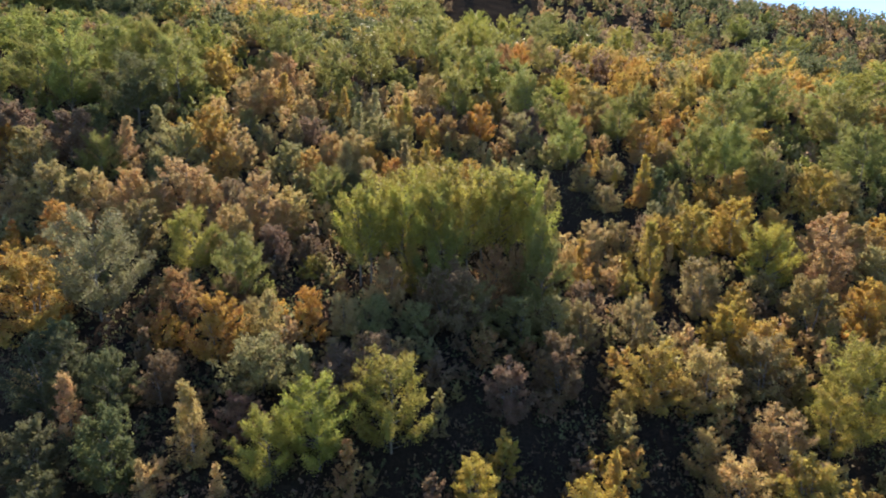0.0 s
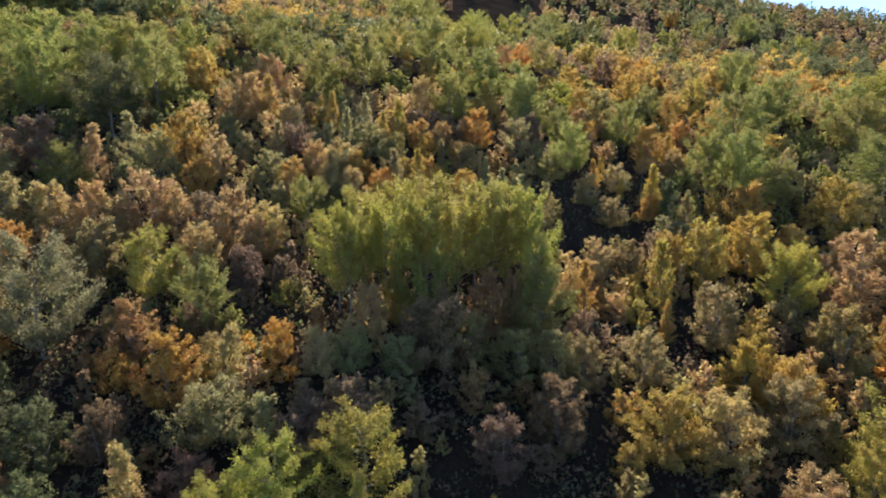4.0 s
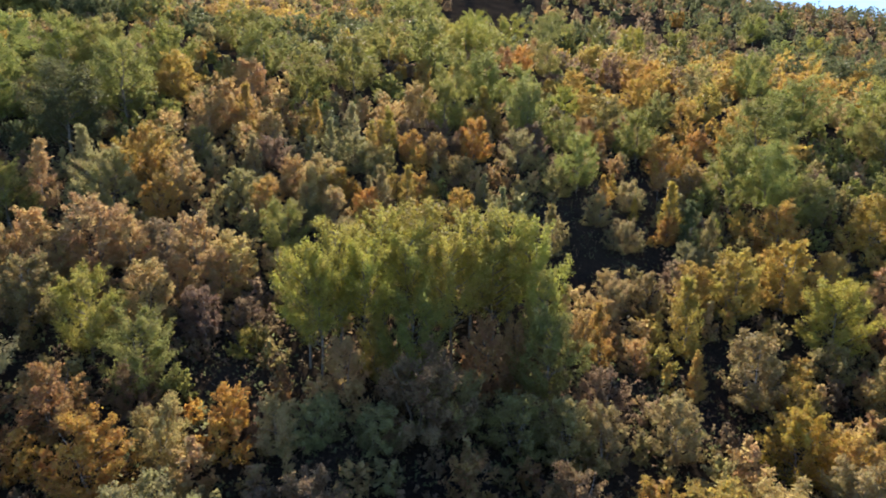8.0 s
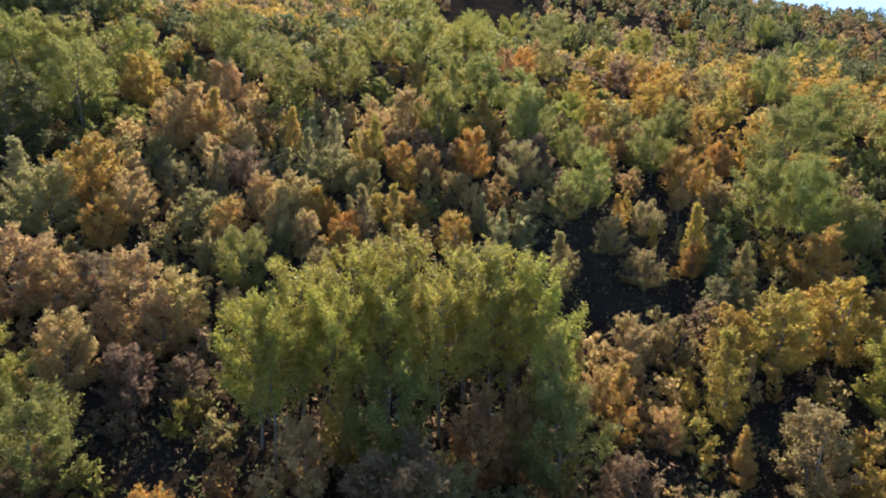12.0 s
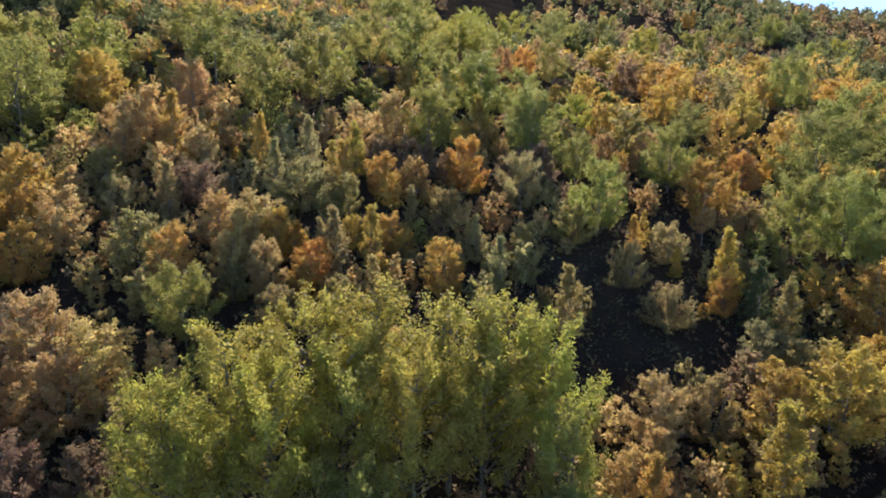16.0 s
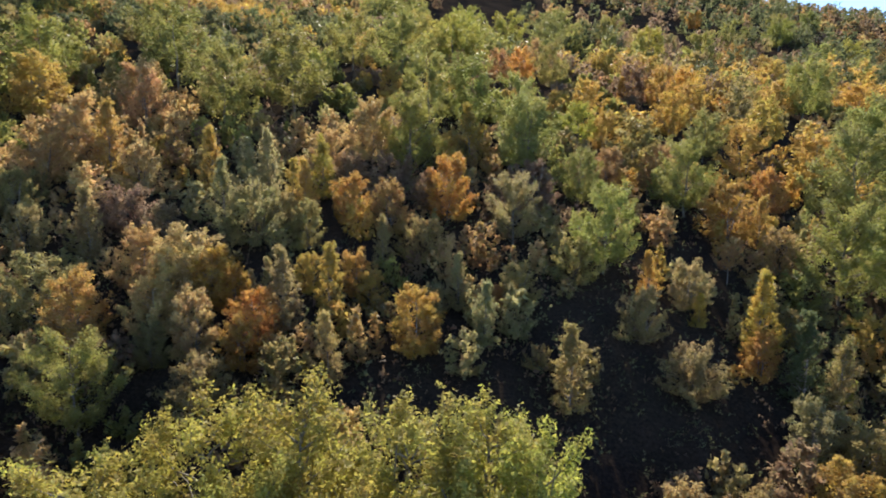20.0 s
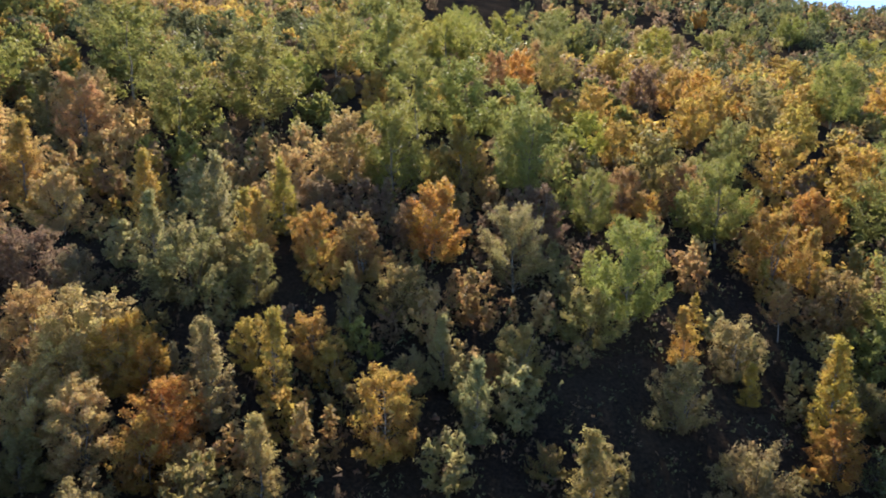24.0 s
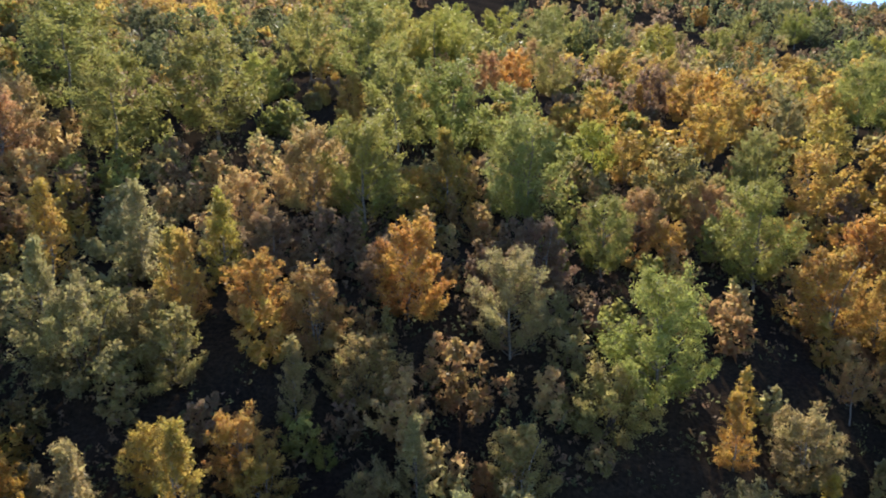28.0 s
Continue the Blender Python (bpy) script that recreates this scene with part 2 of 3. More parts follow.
def crown(f, rng, h, w, limbs, sprigs, total, bunch=2.5):
    """The frame of a crown and its leaves: limbs that rise from the axis to an uneven outline, sprigs along the outer part of each,
    and leaves along every sprig. Gives the feet and tips of the limbs, and the leaves' points, facings and relative sizes."""
    i = np.arange(limbs)
    u = (i + rng.uniform(0, 1, limbs)) / limbs
    az = i * 2.39996 + rng.normal(0, 0.45, limbs)
    lop = 1 + 0.17 * np.sin(2 * az + rng.uniform(0, 6.28)) + 0.12 * np.sin(3 * az + 4 * u + rng.uniform(0, 6.28))
    rho = 0.5 * w * girth(f["shape"], u) * lop * rng.uniform(0.80, 1.05, limbs)
    skew = rng.normal(0, 0.05 * w, 2)
    z = h * (f["bare"] + (1 - f["bare"]) * u) * rng.uniform(0.93, 1.04, limbs)
    tip = np.stack([rho * np.cos(az) + skew[0] * u, rho * np.sin(az) + skew[1] * u, z], 1)
    low = np.maximum(z - rho * f["rise"] - 0.1 * h * rng.uniform(0.4, 1, limbs), 0.05 * h)
    foot = np.stack([0.06 * rho * np.cos(az) + skew[0] * u * 0.7, 0.06 * rho * np.sin(az) + skew[1] * u * 0.7, low], 1)
    run = tip - foot
    q = 1 - 0.62 * rng.uniform(0, 1, (limbs, sprigs)) ** 1.4
    bow = np.sin(math.pi * q)[..., None] * np.linalg.norm(run, axis=1)[:, None, None] * np.array([0, 0, -0.08])
    base = foot[:, None] + run[:, None] * q[..., None] + bow
    way = run[:, None] / (np.linalg.norm(run, axis=1)[:, None, None] + 1e-9) * 0.7 + rng.normal(0, 0.6, (limbs, sprigs, 3)) + np.array([0, 0, f["up"]])
    way /= np.linalg.norm(way, axis=2)[..., None]
    reach = w * f["sprig"] * rng.uniform(0.5, 1.3, (limbs, sprigs))
    per = max(1, int(total / (limbs * sprigs)))
    s = rng.uniform(0, 1, (limbs, sprigs, per))
    pts = base[:, :, None] + way[:, :, None] * (reach[:, :, None] * s)[..., None]
    pts = pts + rng.normal(0, 1, pts.shape) * (w * f["fluff"] * (1.35 - 0.8 * s))[..., None]
    pts = pts.reshape(-1, 3)
    bulk = np.ones(len(pts))
    # heavier bunches close the inside of the crown
    heart = max(limbs, int(f["heart"] * len(pts)))
    k = rng.integers(0, limbs, heart)
    mid = foot[k] + run[k] * rng.uniform(0.3, 0.85, heart)[:, None] + rng.normal(0, 0.045 * w, (heart, 3))
    pts, bulk = np.concatenate([pts, mid]), np.concatenate([bulk, np.full(heart, bunch)])
    pts[:, 2] *= h / np.percentile(pts[:, 2], 99.0)
    spread_out = 0.5 * w / np.percentile(np.hypot(pts[:, 0], pts[:, 1]), 94)
    pts[:, :2] *= spread_out
    tip, foot = tip * (spread_out, spread_out, 1), foot * (spread_out, spread_out, 1)
    facing = pts - np.array([0, 0, 1.0]) * (pts[:, 2:] * 0.75)
    facing /= np.linalg.norm(facing, axis=1)[:, None] + 1e-9
    keep = pts[:, 2] > 0.05
    return foot, tip, pts[keep], facing[keep], bulk[keep]


def tree_meshes(form, seed, thin=1.0):
    """The trunk, the four heaviest limbs and the crown of one tree, as meshes that its repeats share."""
    f, rng = FORMS[form], np.random.default_rng(seed)
    h, w, bark = f["h"], f["w"], BARKS[f["bark"]]
    foot, tip, points, facing, bulk = crown(f, rng, h, w, f["limbs"], f["sprigs"], f["leaves"] * thin, 1.8)
    lean = rng.normal(0, 0.012, 2) * h
    trunks, wood, heavy = [], [], []
    sides = 7 if thin == 1 else 5
    for s in range(f["stems"] if thin == 1 else min(2, f["stems"])):
        a = rng.uniform(0, 6.28)
        side = np.array([math.cos(a), math.sin(a), 0])
        root = side * (0.0 if f["stems"] == 1 else 0.05 * w)
        out = side * (0.0 if f["stems"] == 1 else 0.24 * w * rng.uniform(0.4, 1.0))
        top = h * (0.88 if s == 0 else rng.uniform(0.6, 0.82))
        wob = rng.normal(0, 0.008 * h, (7, 2))
        path = np.array([root + out * u ** 1.4 + np.array([lean[0] * u + wob[k, 0] * (0 < k), lean[1] * u + wob[k, 1] * (0 < k), top * u - 0.35 * (k == 0)]) for k, u in enumerate(np.linspace(0, 1, 7))])
        r0 = 0.0125 * h * (1.0 if s == 0 else 0.6)
        trunks.append(tube(path, [r0 * (1 - 0.88 * u) + 0.008 for u in np.linspace(0, 1, 7)], sides))
    for i, (start, end) in enumerate(zip(foot, tip)):
        run = end - start
        limb = np.array([start + run * q + np.array([0, 0, -0.08 * np.linalg.norm(run) * math.sin(math.pi * q)]) + rng.normal(0, 0.008 * h, 3) * math.sin(math.pi * q) for q in np.linspace(0, 1, 5)])
        thick = [0.0042 * h * (1 - 0.85 * q) + 0.004 for q in np.linspace(0, 1, 5)]
        (heavy if len(heavy) < 4 and i >= 1 else wood).append(tube(limb, thick, 4))
    corners = leaves(rng, points, f["size"] * (1.0 if thin == 1 else thin ** -0.45), facing, bulk)
    made = {}

    def joined(name, pieces, mat):
        verts, faces = [], []
        for v, fs in pieces:
            base = len(verts)
            verts += v
            faces += [tuple(base + c for c in face) for face in fs]
        return mesh_from(name, verts, faces, [mat], True)

    made["trunk"] = joined("trunk", trunks, bark)
    made["limbs"] = [joined("limb", [piece], bark) for piece in heavy]
    made["crown"] = leafy_mesh("crown", corners, [LEAF, bark], wood if thin == 1 else ())
    return made


VARIANTS = {"aspen": 6, "tall_aspen": 5, "birch": 8, "bare_birch": 2, "spire": 5, "willow": 6, "shrub": 4}
STOCK = {(form, k): tree_meshes(form, 100 * n + k) for n, (form, count) in enumerate(VARIANTS.items()) for k in range(count)}
STOCK_THIN = {(form, k): tree_meshes(form, 100 * n + k, 0.5) for n, (form, count) in enumerate(VARIANTS.items()) for k in range(count)}
KINDS = {"aspen": "aspen", "tall_aspen": "aspen", "birch": "birch", "bare_birch": "birch", "spire": "birch", "willow": "willow", "shrub": "shrub"}
WORDS = {
    "green": "green", "deep_green": "dark green", "lime": "yellow-green", "olive": "olive", "gold": "golden", "orange": "orange",
    "rust": "rust-brown", "tan": "pale tan", "silver": "grey-green", "red": "crimson", "sage": "dark sage-green", "yellow": "yellow", "brown": "brown",
}
SHAPES = {
    "aspen": "tall {} aspen with upright leafy shoots on the slope", "tall_aspen": "{} aspen with a bare lower trunk in a dense grove", "birch": "round {} autumn birch with several thin stems",
    "bare_birch": "small round {} birch crown on a bare thin stem",
    "spire": "narrow pointed {} birch standing among lower bushes", "willow": "broad {} willow bush with many stems",
    "shrub": "low {} shrub between the taller trees",
}
pick = random.Random(5)
planted = []


def grow(form, tint, x, y, height, width, thin=False):
    """One tree of its own on the slope."""
    k = pick.randrange(VARIANTS[form])
    stock = (STOCK_THIN if thin else STOCK)[(form, k)]
    f = FORMS[form]
    z = float(ground_height(x, y)) - 0.1
    width = width * {"birch": 1.08, "willow": 1.08, "tall_aspen": 1.12, "aspen": 1.04}.get(form, 1.0)
    thing = new(KINDS[form])
    thing.matrix_basis = Matrix.LocRotScale((x, y, z), Euler((0, 0, pick.uniform(0, 6.28))), (width / f["w"], width / f["w"], height / f["h"]))
    tagged(thing, SHAPES[form].format(WORDS[tint]), "bush" if form in ("willow", "shrub") else "tree", group=KINDS[form] + " trees on the hillside")
    shade = pick.uniform(0.88, 1.12)
    colour = (*[c * shade * pick.uniform(0.93, 1.07) for c in TINTS[tint]], 1)
    for name, me in [("trunk", stock["trunk"]), ("crown", stock["crown"])] + ([] if thin else [("limb", m) for m in stock["limbs"]]):
        ob = new(name, me)
        ob.parent = thing
        ob.color = colour
    planted.append((x, y, width, height, tint))
    return thing


# ---- the trees that stand out, each in its place ----
# the grove in the middle
grow("tall_aspen", "lime", -13.0, 31.3, 10.9, 4.9)
grow("tall_aspen", "lime", -11.0, 34.7, 11.4, 5.7)
grow("tall_aspen", "lime", -7.5, 38.1, 11.9, 6.1)
grow("tall_aspen", "lime", -3.3, 38.5, 12.4, 6.6)
grow("tall_aspen", "lime", 0.7, 38.5, 12.4, 6.4)
grow("tall_aspen", "lime", 4.4, 39.5, 12.2, 6.6)
grow("tall_aspen", "lime", 6.8, 38.3, 12.0, 5.6)
grow("tall_aspen", "lime", -11.7, 29.8, 10.4, 4.4)
grow("tall_aspen", "lime", -8.3, 32.1, 11.4, 5.0)
grow("tall_aspen", "lime", -5.0, 35.2, 11.4, 5.4)
grow("tall_aspen", "lime", -1.2, 34.2, 11.4, 5.2)
grow("tall_aspen", "lime", 2.6, 36.0, 11.8, 5.5)
grow("tall_aspen", "lime", 7.2, 33.9, 9.9, 3.6)
# lower trees and bushes in front of the grove
grow("aspen", "green", -4.2, 29.8, 8.8, 5.4)
grow("aspen", "green", 6.6, 29.8, 8.2, 5.6)
grow("birch", "rust", 1.4, 30.4, 6.6, 3.8)
grow("birch", "rust", 4.0, 30.8, 6.6, 2.6)
grow("birch", "gold", -7.4, 30.6, 6.0, 2.6)
grow("birch", "tan", -9.6, 28.2, 5.0, 3.4)
grow("willow", "olive", -1.0, 26.4, 5.4, 5.6)
grow("birch", "olive", 3.6, 24.6, 4.8, 5.0)
# the foot of the slope
# deep green birches on the left edge: hill shade put into their tint
grow("birch", "deep_green", -29.1, 0.2, 4.5, 3.5)
grow("spire", "tan", -23.9, 2.9, 3.4, 1.5)
grow("birch", "deep_green", -31.4, 3.1, 5.3, 4.1)
grow("birch", "yellow", 6.1, 3.3, 4.9, 3.8)
grow("birch", "deep_green", -26.9, 4.2, 5.9, 4.6)
grow("birch", "yellow", -1.8, 4.7, 4.1, 3.1)
grow("birch", "gold", 22.4, 5.8, 5.8, 4.4)
grow("aspen", "lime", -16.4, 5.8, 5.9, 4.4)
grow("spire", "gold", 8.4, 6.1, 4.7, 2.0)
grow("birch", "tan", 17.6, 6.5, 5.3, 4.1)
grow("spire", "tan", -22.1, 6.9, 6.5, 2.8)
grow("aspen", "lime", -13.2, 7.6, 7.2, 5.3)
grow("spire", "tan", -31.6, 8.0, 5.2, 2.3)
grow("aspen", "lime", -8.0, 9.6, 8.1, 6.0)
grow("willow", "brown", -19.8, 9.8, 3.5, 3.9)
grow("birch", "tan", 22.6, 9.9, 6.3, 4.8)
grow("birch", "tan", 16.9, 10.1, 4.0, 3.1)
grow("birch", "deep_green", -34.4, 10.2, 6.7, 5.1)
grow("birch", "deep_green", -29.7, 10.4, 5.1, 3.9)
grow("spire", "silver", -24.2, 10.7, 3.3, 1.4)
grow("birch", "brown", -26.4, 11.8, 4.3, 3.3)
grow("aspen", "lime", 28.0, 12.3, 6.2, 4.6)
grow("birch", "brown", -12.5, 13.5, 5.4, 4.2)
grow("spire", "silver", -15.6, 13.6, 5.3, 2.3)
grow("birch", "brown", 1.4, 13.6, 5.0, 3.9)
grow("aspen", "lime", 31.8, 14.2, 9.5, 7.1)
grow("willow", "silver", -19.4, 14.5, 4.9, 5.5)
grow("birch", "gold", 11.3, 14.6, 3.1, 2.4)
grow("birch", "brown", -9.7, 14.9, 5.7, 4.4)
grow("birch", "gold", 14.6, 16.0, 6.4, 4.9)
grow("birch", "brown", 6.5, 16.6, 5.9, 4.5)
grow("birch", "tan", 19.7, 17.2, 6.0, 4.6)
grow("birch", "orange", -23.6, 17.2, 5.9, 4.5)
grow("birch", "rust", 5.4, 18.0, 3.3, 2.6)
grow("birch", "olive", 25.3, 18.6, 6.2, 4.7)
grow("birch", "gold", -40.8, 19.4, 7.2, 5.6)
grow("birch", "orange", -25.7, 20.3, 2.2, 1.5)
grow("birch", "tan", -20.8, 20.6, 4.7, 3.6)
grow("aspen", "sage", -35.9, 20.8, 10.4, 7.7)
grow("birch", "tan", -13.3, 21.8, 4.0, 3.1)
grow("birch", "gold", 27.2, 21.9, 6.0, 4.6)
grow("birch", "rust", -28.7, 22.0, 5.3, 4.1)
grow("birch", "olive", 7.1, 23.1, 5.5, 4.2)
grow("birch", "olive", 9.9, 23.2, 4.9, 3.8)
grow("willow", "silver", -11.0, 23.3, 3.5, 3.9)
grow("willow", "silver", -6.4, 23.5, 3.5, 3.9)
grow("birch", "orange", -17.1, 23.7, 3.5, 2.7)
grow("birch", "yellow", 24.6, 24.0, 6.1, 4.7)
grow("birch", "olive", 15.4, 24.5, 5.2, 4.0)
# round the grove
grow("willow", "brown", -3.6, 25.0, 6.5, 7.3)
grow("willow", "brown", -24.8, 25.3, 3.7, 4.1)
grow("aspen", "green", -24.6, 26.0, 7.5, 5.6)
grow("birch", "brown", 11.0, 28.5, 4.7, 3.6)
grow("birch", "rust", 35.8, 29.3, 7.5, 5.7)
grow("birch", "gold", 27.6, 29.5, 4.3, 3.3)
grow("aspen", "lime", -30.8, 30.5, 7.7, 5.7)
grow("birch", "orange", 43.0, 30.8, 6.5, 5.0)
grow("birch", "olive", 24.7, 31.9, 6.7, 5.1)
grow("shrub", "lime", -18.9, 32.2, 2.6, 3.1)
grow("spire", "gold", 20.1, 32.3, 4.5, 2.0)
grow("birch", "orange", -46.2, 32.5, 5.6, 4.3)
grow("birch", "olive", -37.8, 33.4, 6.4, 4.9)
grow("birch", "brown", -22.7, 33.7, 5.0, 3.8)
grow("birch", "tan", -28.4, 35.0, 6.4, 4.9)
grow("birch", "brown", -19.3, 35.0, 3.9, 3.0)
grow("birch", "tan", 15.5, 35.2, 3.5, 2.7)
grow("spire", "gold", 12.3, 35.2, 6.2, 2.7)
grow("shrub", "lime", 17.8, 35.7, 3.0, 4.0)
grow("spire", "gold", 21.3, 38.3, 8.0, 3.6)
grow("birch", "tan", 11.4, 38.5, 3.8, 2.9)
grow("birch", "rust", 43.7, 39.5, 7.2, 5.5)
grow("birch", "tan", -27.4, 39.6, 4.3, 3.3)
grow("aspen", "lime", 36.4, 39.8, 8.7, 6.4)
grow("birch", "silver", -51.7, 39.8, 7.1, 5.4)
grow("birch", "olive", 50.4, 39.8, 7.3, 5.6)
grow("birch", "tan", -56.4, 40.1, 5.3, 4.1)
grow("birch", "tan", -23.8, 40.4, 5.4, 4.2)
grow("birch", "tan", 14.2, 41.3, 4.1, 3.2)
grow("birch", "tan", -47.5, 42.1, 6.5, 5.0)
grow("birch", "tan", -39.9, 42.2, 5.3, 4.1)
grow("birch", "tan", -43.5, 42.6, 6.5, 5.0)
grow("birch", "tan", -22.8, 42.7, 6.2, 4.8)
grow("birch", "tan", -27.0, 43.8, 6.8, 5.2)
grow("birch", "tan", -37.1, 44.0, 8.0, 6.8)
grow("birch", "tan", -33.8, 44.1, 5.5, 4.2)
grow("birch", "tan", 15.4, 44.2, 4.9, 3.8)
grow("birch", "gold", 28.3, 44.7, 7.7, 5.9)
grow("birch", "olive", 19.5, 44.9, 5.0, 3.8)
grow("birch", "gold", 24.4, 45.2, 5.9, 4.6)
grow("birch", "brown", -30.9, 45.2, 4.9, 3.8)
grow("birch", "rust", 52.7, 46.5, 6.9, 5.3)
grow("birch", "tan", 48.4, 46.9, 7.9, 6.1)
grow("shrub", "red", -33.4, 47.0, 1.7, 2.0)
grow("birch", "gold", 35.4, 47.3, 8.0, 6.2)
grow("birch", "olive", -57.7, 47.7, 7.7, 5.9)
# the slope behind the grove
grow("aspen", "green", -19.5, 49.1, 6.7, 4.9)
grow("birch", "olive", 28.5, 49.8, 4.9, 3.8)
grow("aspen", "green", -50.5, 50.0, 7.4, 5.5)
grow("birch", "orange", 57.4, 50.1, 6.2, 4.7)
grow("birch", "gold", 42.6, 51.1, 5.8, 4.5)
grow("birch", "silver", 26.3, 51.4, 4.7, 3.6)
grow("willow", "olive", -13.4, 51.5, 3.8, 4.3)
grow("spire", "tan", -48.7, 53.7, 8.0, 3.6)
grow("birch", "silver", -45.0, 53.7, 4.0, 3.1)
grow("birch", "orange", -65.7, 54.0, 5.2, 4.0)
grow("spire", "olive", 11.1, 54.2, 6.3, 2.8)
grow("birch", "gold", -35.4, 54.2, 5.1, 3.9)
grow("birch", "olive", -17.5, 54.4, 3.3, 2.5)
grow("spire", "tan", -5.5, 54.6, 5.1, 2.2)
grow("birch", "silver", -41.4, 54.9, 7.2, 5.5)
grow("birch", "rust", -9.0, 55.3, 3.0, 2.3)
grow("birch", "gold", -11.6, 55.3, 4.1, 3.1)
grow("spire", "olive", 30.4, 55.5, 6.3, 2.7)
grow("birch", "tan", -23.5, 55.7, 3.5, 2.7)
grow("birch", "tan", -15.1, 55.8, 4.9, 3.7)
grow("birch", "gold", -23.1, 56.0, 5.6, 4.3)
grow("birch", "brown", -58.1, 56.2, 7.5, 8.0)
grow("birch", "brown", -66.1, 56.3, 7.5, 7.3)
grow("willow", "olive", 20.4, 56.6, 4.0, 4.4)
grow("spire", "deep_green", 28.6, 56.7, 7.2, 3.1)
grow("birch", "tan", -18.4, 56.9, 4.6, 3.6)
grow("birch", "olive", -26.3, 57.0, 5.7, 4.4)
grow("birch", "orange", -11.2, 57.3, 4.7, 3.6)
grow("spire", "lime", 31.9, 57.6, 4.9, 2.1)
grow("birch", "gold", 40.0, 57.7, 7.6, 5.8)
grow("shrub", "olive", 9.5, 58.1, 2.1, 2.5)
grow("spire", "silver", -46.2, 58.7, 8.0, 3.6)
grow("birch", "tan", -34.6, 58.8, 6.2, 4.8)
grow("birch", "gold", 0.4, 58.8, 5.3, 4.1)
grow("spire", "silver", -9.5, 59.0, 6.5, 2.8)
grow("birch", "orange", 26.7, 59.4, 3.8, 2.9)
grow("birch", "tan", -18.1, 59.5, 5.4, 4.1)
grow("spire", "silver", 5.6, 59.8, 5.2, 2.3)
grow("birch", "orange", -14.0, 60.7, 3.9, 3.0)
grow("birch", "tan", -17.2, 61.0, 6.4, 4.9)
grow("birch", "gold", -15.7, 61.2, 4.8, 3.7)
grow("spire", "gold", -6.5, 61.3, 6.0, 2.6)
grow("birch", "gold", -39.7, 61.4, 7.9, 6.0)
grow("spire", "silver", -12.7, 61.8, 2.8, 1.2)
grow("birch", "olive", 18.3, 61.9, 4.5, 3.5)
grow("spire", "yellow", 27.7, 61.9, 7.1, 3.1)
grow("birch", "tan", -21.5, 62.0, 5.3, 4.1)
grow("spire", "silver", -11.4, 62.4, 3.4, 1.5)
grow("birch", "gold", 55.2, 62.6, 8.0, 6.5)
grow("birch", "gold", -3.5, 63.4, 3.4, 2.6)
grow("willow", "silver", 1.5, 63.5, 2.6, 2.9)
grow("birch", "gold", -8.5, 63.9, 3.4, 2.6)
grow("birch", "olive", 31.5, 64.1, 3.4, 2.6)
grow("spire", "silver", 3.6, 64.3, 4.9, 2.1)
grow("spire", "yellow", 23.8, 64.4, 3.1, 1.4)
grow("aspen", "green", 45.1, 64.6, 6.4, 4.7)
grow("birch", "olive", 8.6, 64.7, 4.2, 3.3)
grow("birch", "rust", 6.9, 64.9, 2.2, 1.4)
grow("birch", "gold", -4.9, 64.9, 3.9, 3.0)
grow("birch", "olive", 60.6, 65.0, 6.5, 5.0)
grow("birch", "silver", -32.5, 65.3, 4.6, 3.5)
grow("aspen", "green", 48.9, 65.7, 7.8, 5.7)
grow("spire", "olive", -27.5, 65.8, 6.5, 2.8)
grow("shrub", "green", -1.0, 66.0, 1.2, 1.4)
grow("birch", "silver", 23.8, 66.8, 4.4, 3.4)
grow("spire", "gold", 20.4, 67.2, 4.4, 1.9)
grow("spire", "olive", -3.0, 68.4, 4.8, 2.1)
grow("aspen", "deep_green", -53.6, 68.4, 12.5, 10.8)
grow("birch", "brown", -22.3, 68.5, 4.1, 3.2)
grow("aspen", "green", 43.9, 68.9, 10.1, 7.5)
grow("willow", "olive", 14.2, 69.2, 4.2, 4.7)
grow("willow", "olive", -14.5, 69.4, 5.5, 6.1)
grow("willow", "brown", -25.4, 69.6, 4.5, 5.1)
grow("aspen", "green", 39.1, 69.9, 9.6, 7.1)
grow("birch", "olive", -36.4, 70.1, 4.6, 3.6)
grow("birch", "olive", -10.1, 70.1, 4.5, 3.4)
grow("aspen", "green", 17.2, 70.5, 8.5, 6.3)
grow("willow", "olive", 0.4, 70.6, 4.0, 4.5)
grow("bare_birch", "rust", 29.2, 71.2, 4.0, 2.5)
grow("spire", "silver", -18.1, 71.6, 6.6, 2.9)
grow("willow", "olive", -13.3, 72.0, 3.8, 4.3)
grow("aspen", "green", 69.3, 72.6, 11.8, 8.8)
grow("birch", "rust", 34.9, 73.2, 5.2, 4.0)
grow("aspen", "green", -67.6, 73.5, 12.5, 9.6)
grow("birch", "rust", -2.7, 73.9, 5.4, 4.1)
grow("aspen", "silver", 9.3, 74.5, 7.1, 5.2)
grow("birch", "gold", -6.7, 74.8, 5.0, 3.9)
grow("spire", "gold", -11.2, 75.1, 6.1, 2.6)
grow("birch", "tan", -27.9, 76.5, 5.4, 4.1)
grow("spire", "gold", -12.9, 77.0, 5.4, 2.3)
grow("birch", "orange", 2.8, 77.1, 6.7, 5.2)
grow("birch", "tan", -38.1, 77.3, 6.6, 5.1)
grow("spire", "gold", -21.3, 78.0, 6.9, 3.0)
grow("spire", "gold", 35.4, 78.2, 5.6, 2.4)
grow("birch", "brown", 1.1, 78.6, 4.5, 3.5)
grow("birch", "gold", 32.3, 79.0, 6.7, 5.1)
grow("spire", "gold", -32.5, 79.3, 8.0, 3.6)
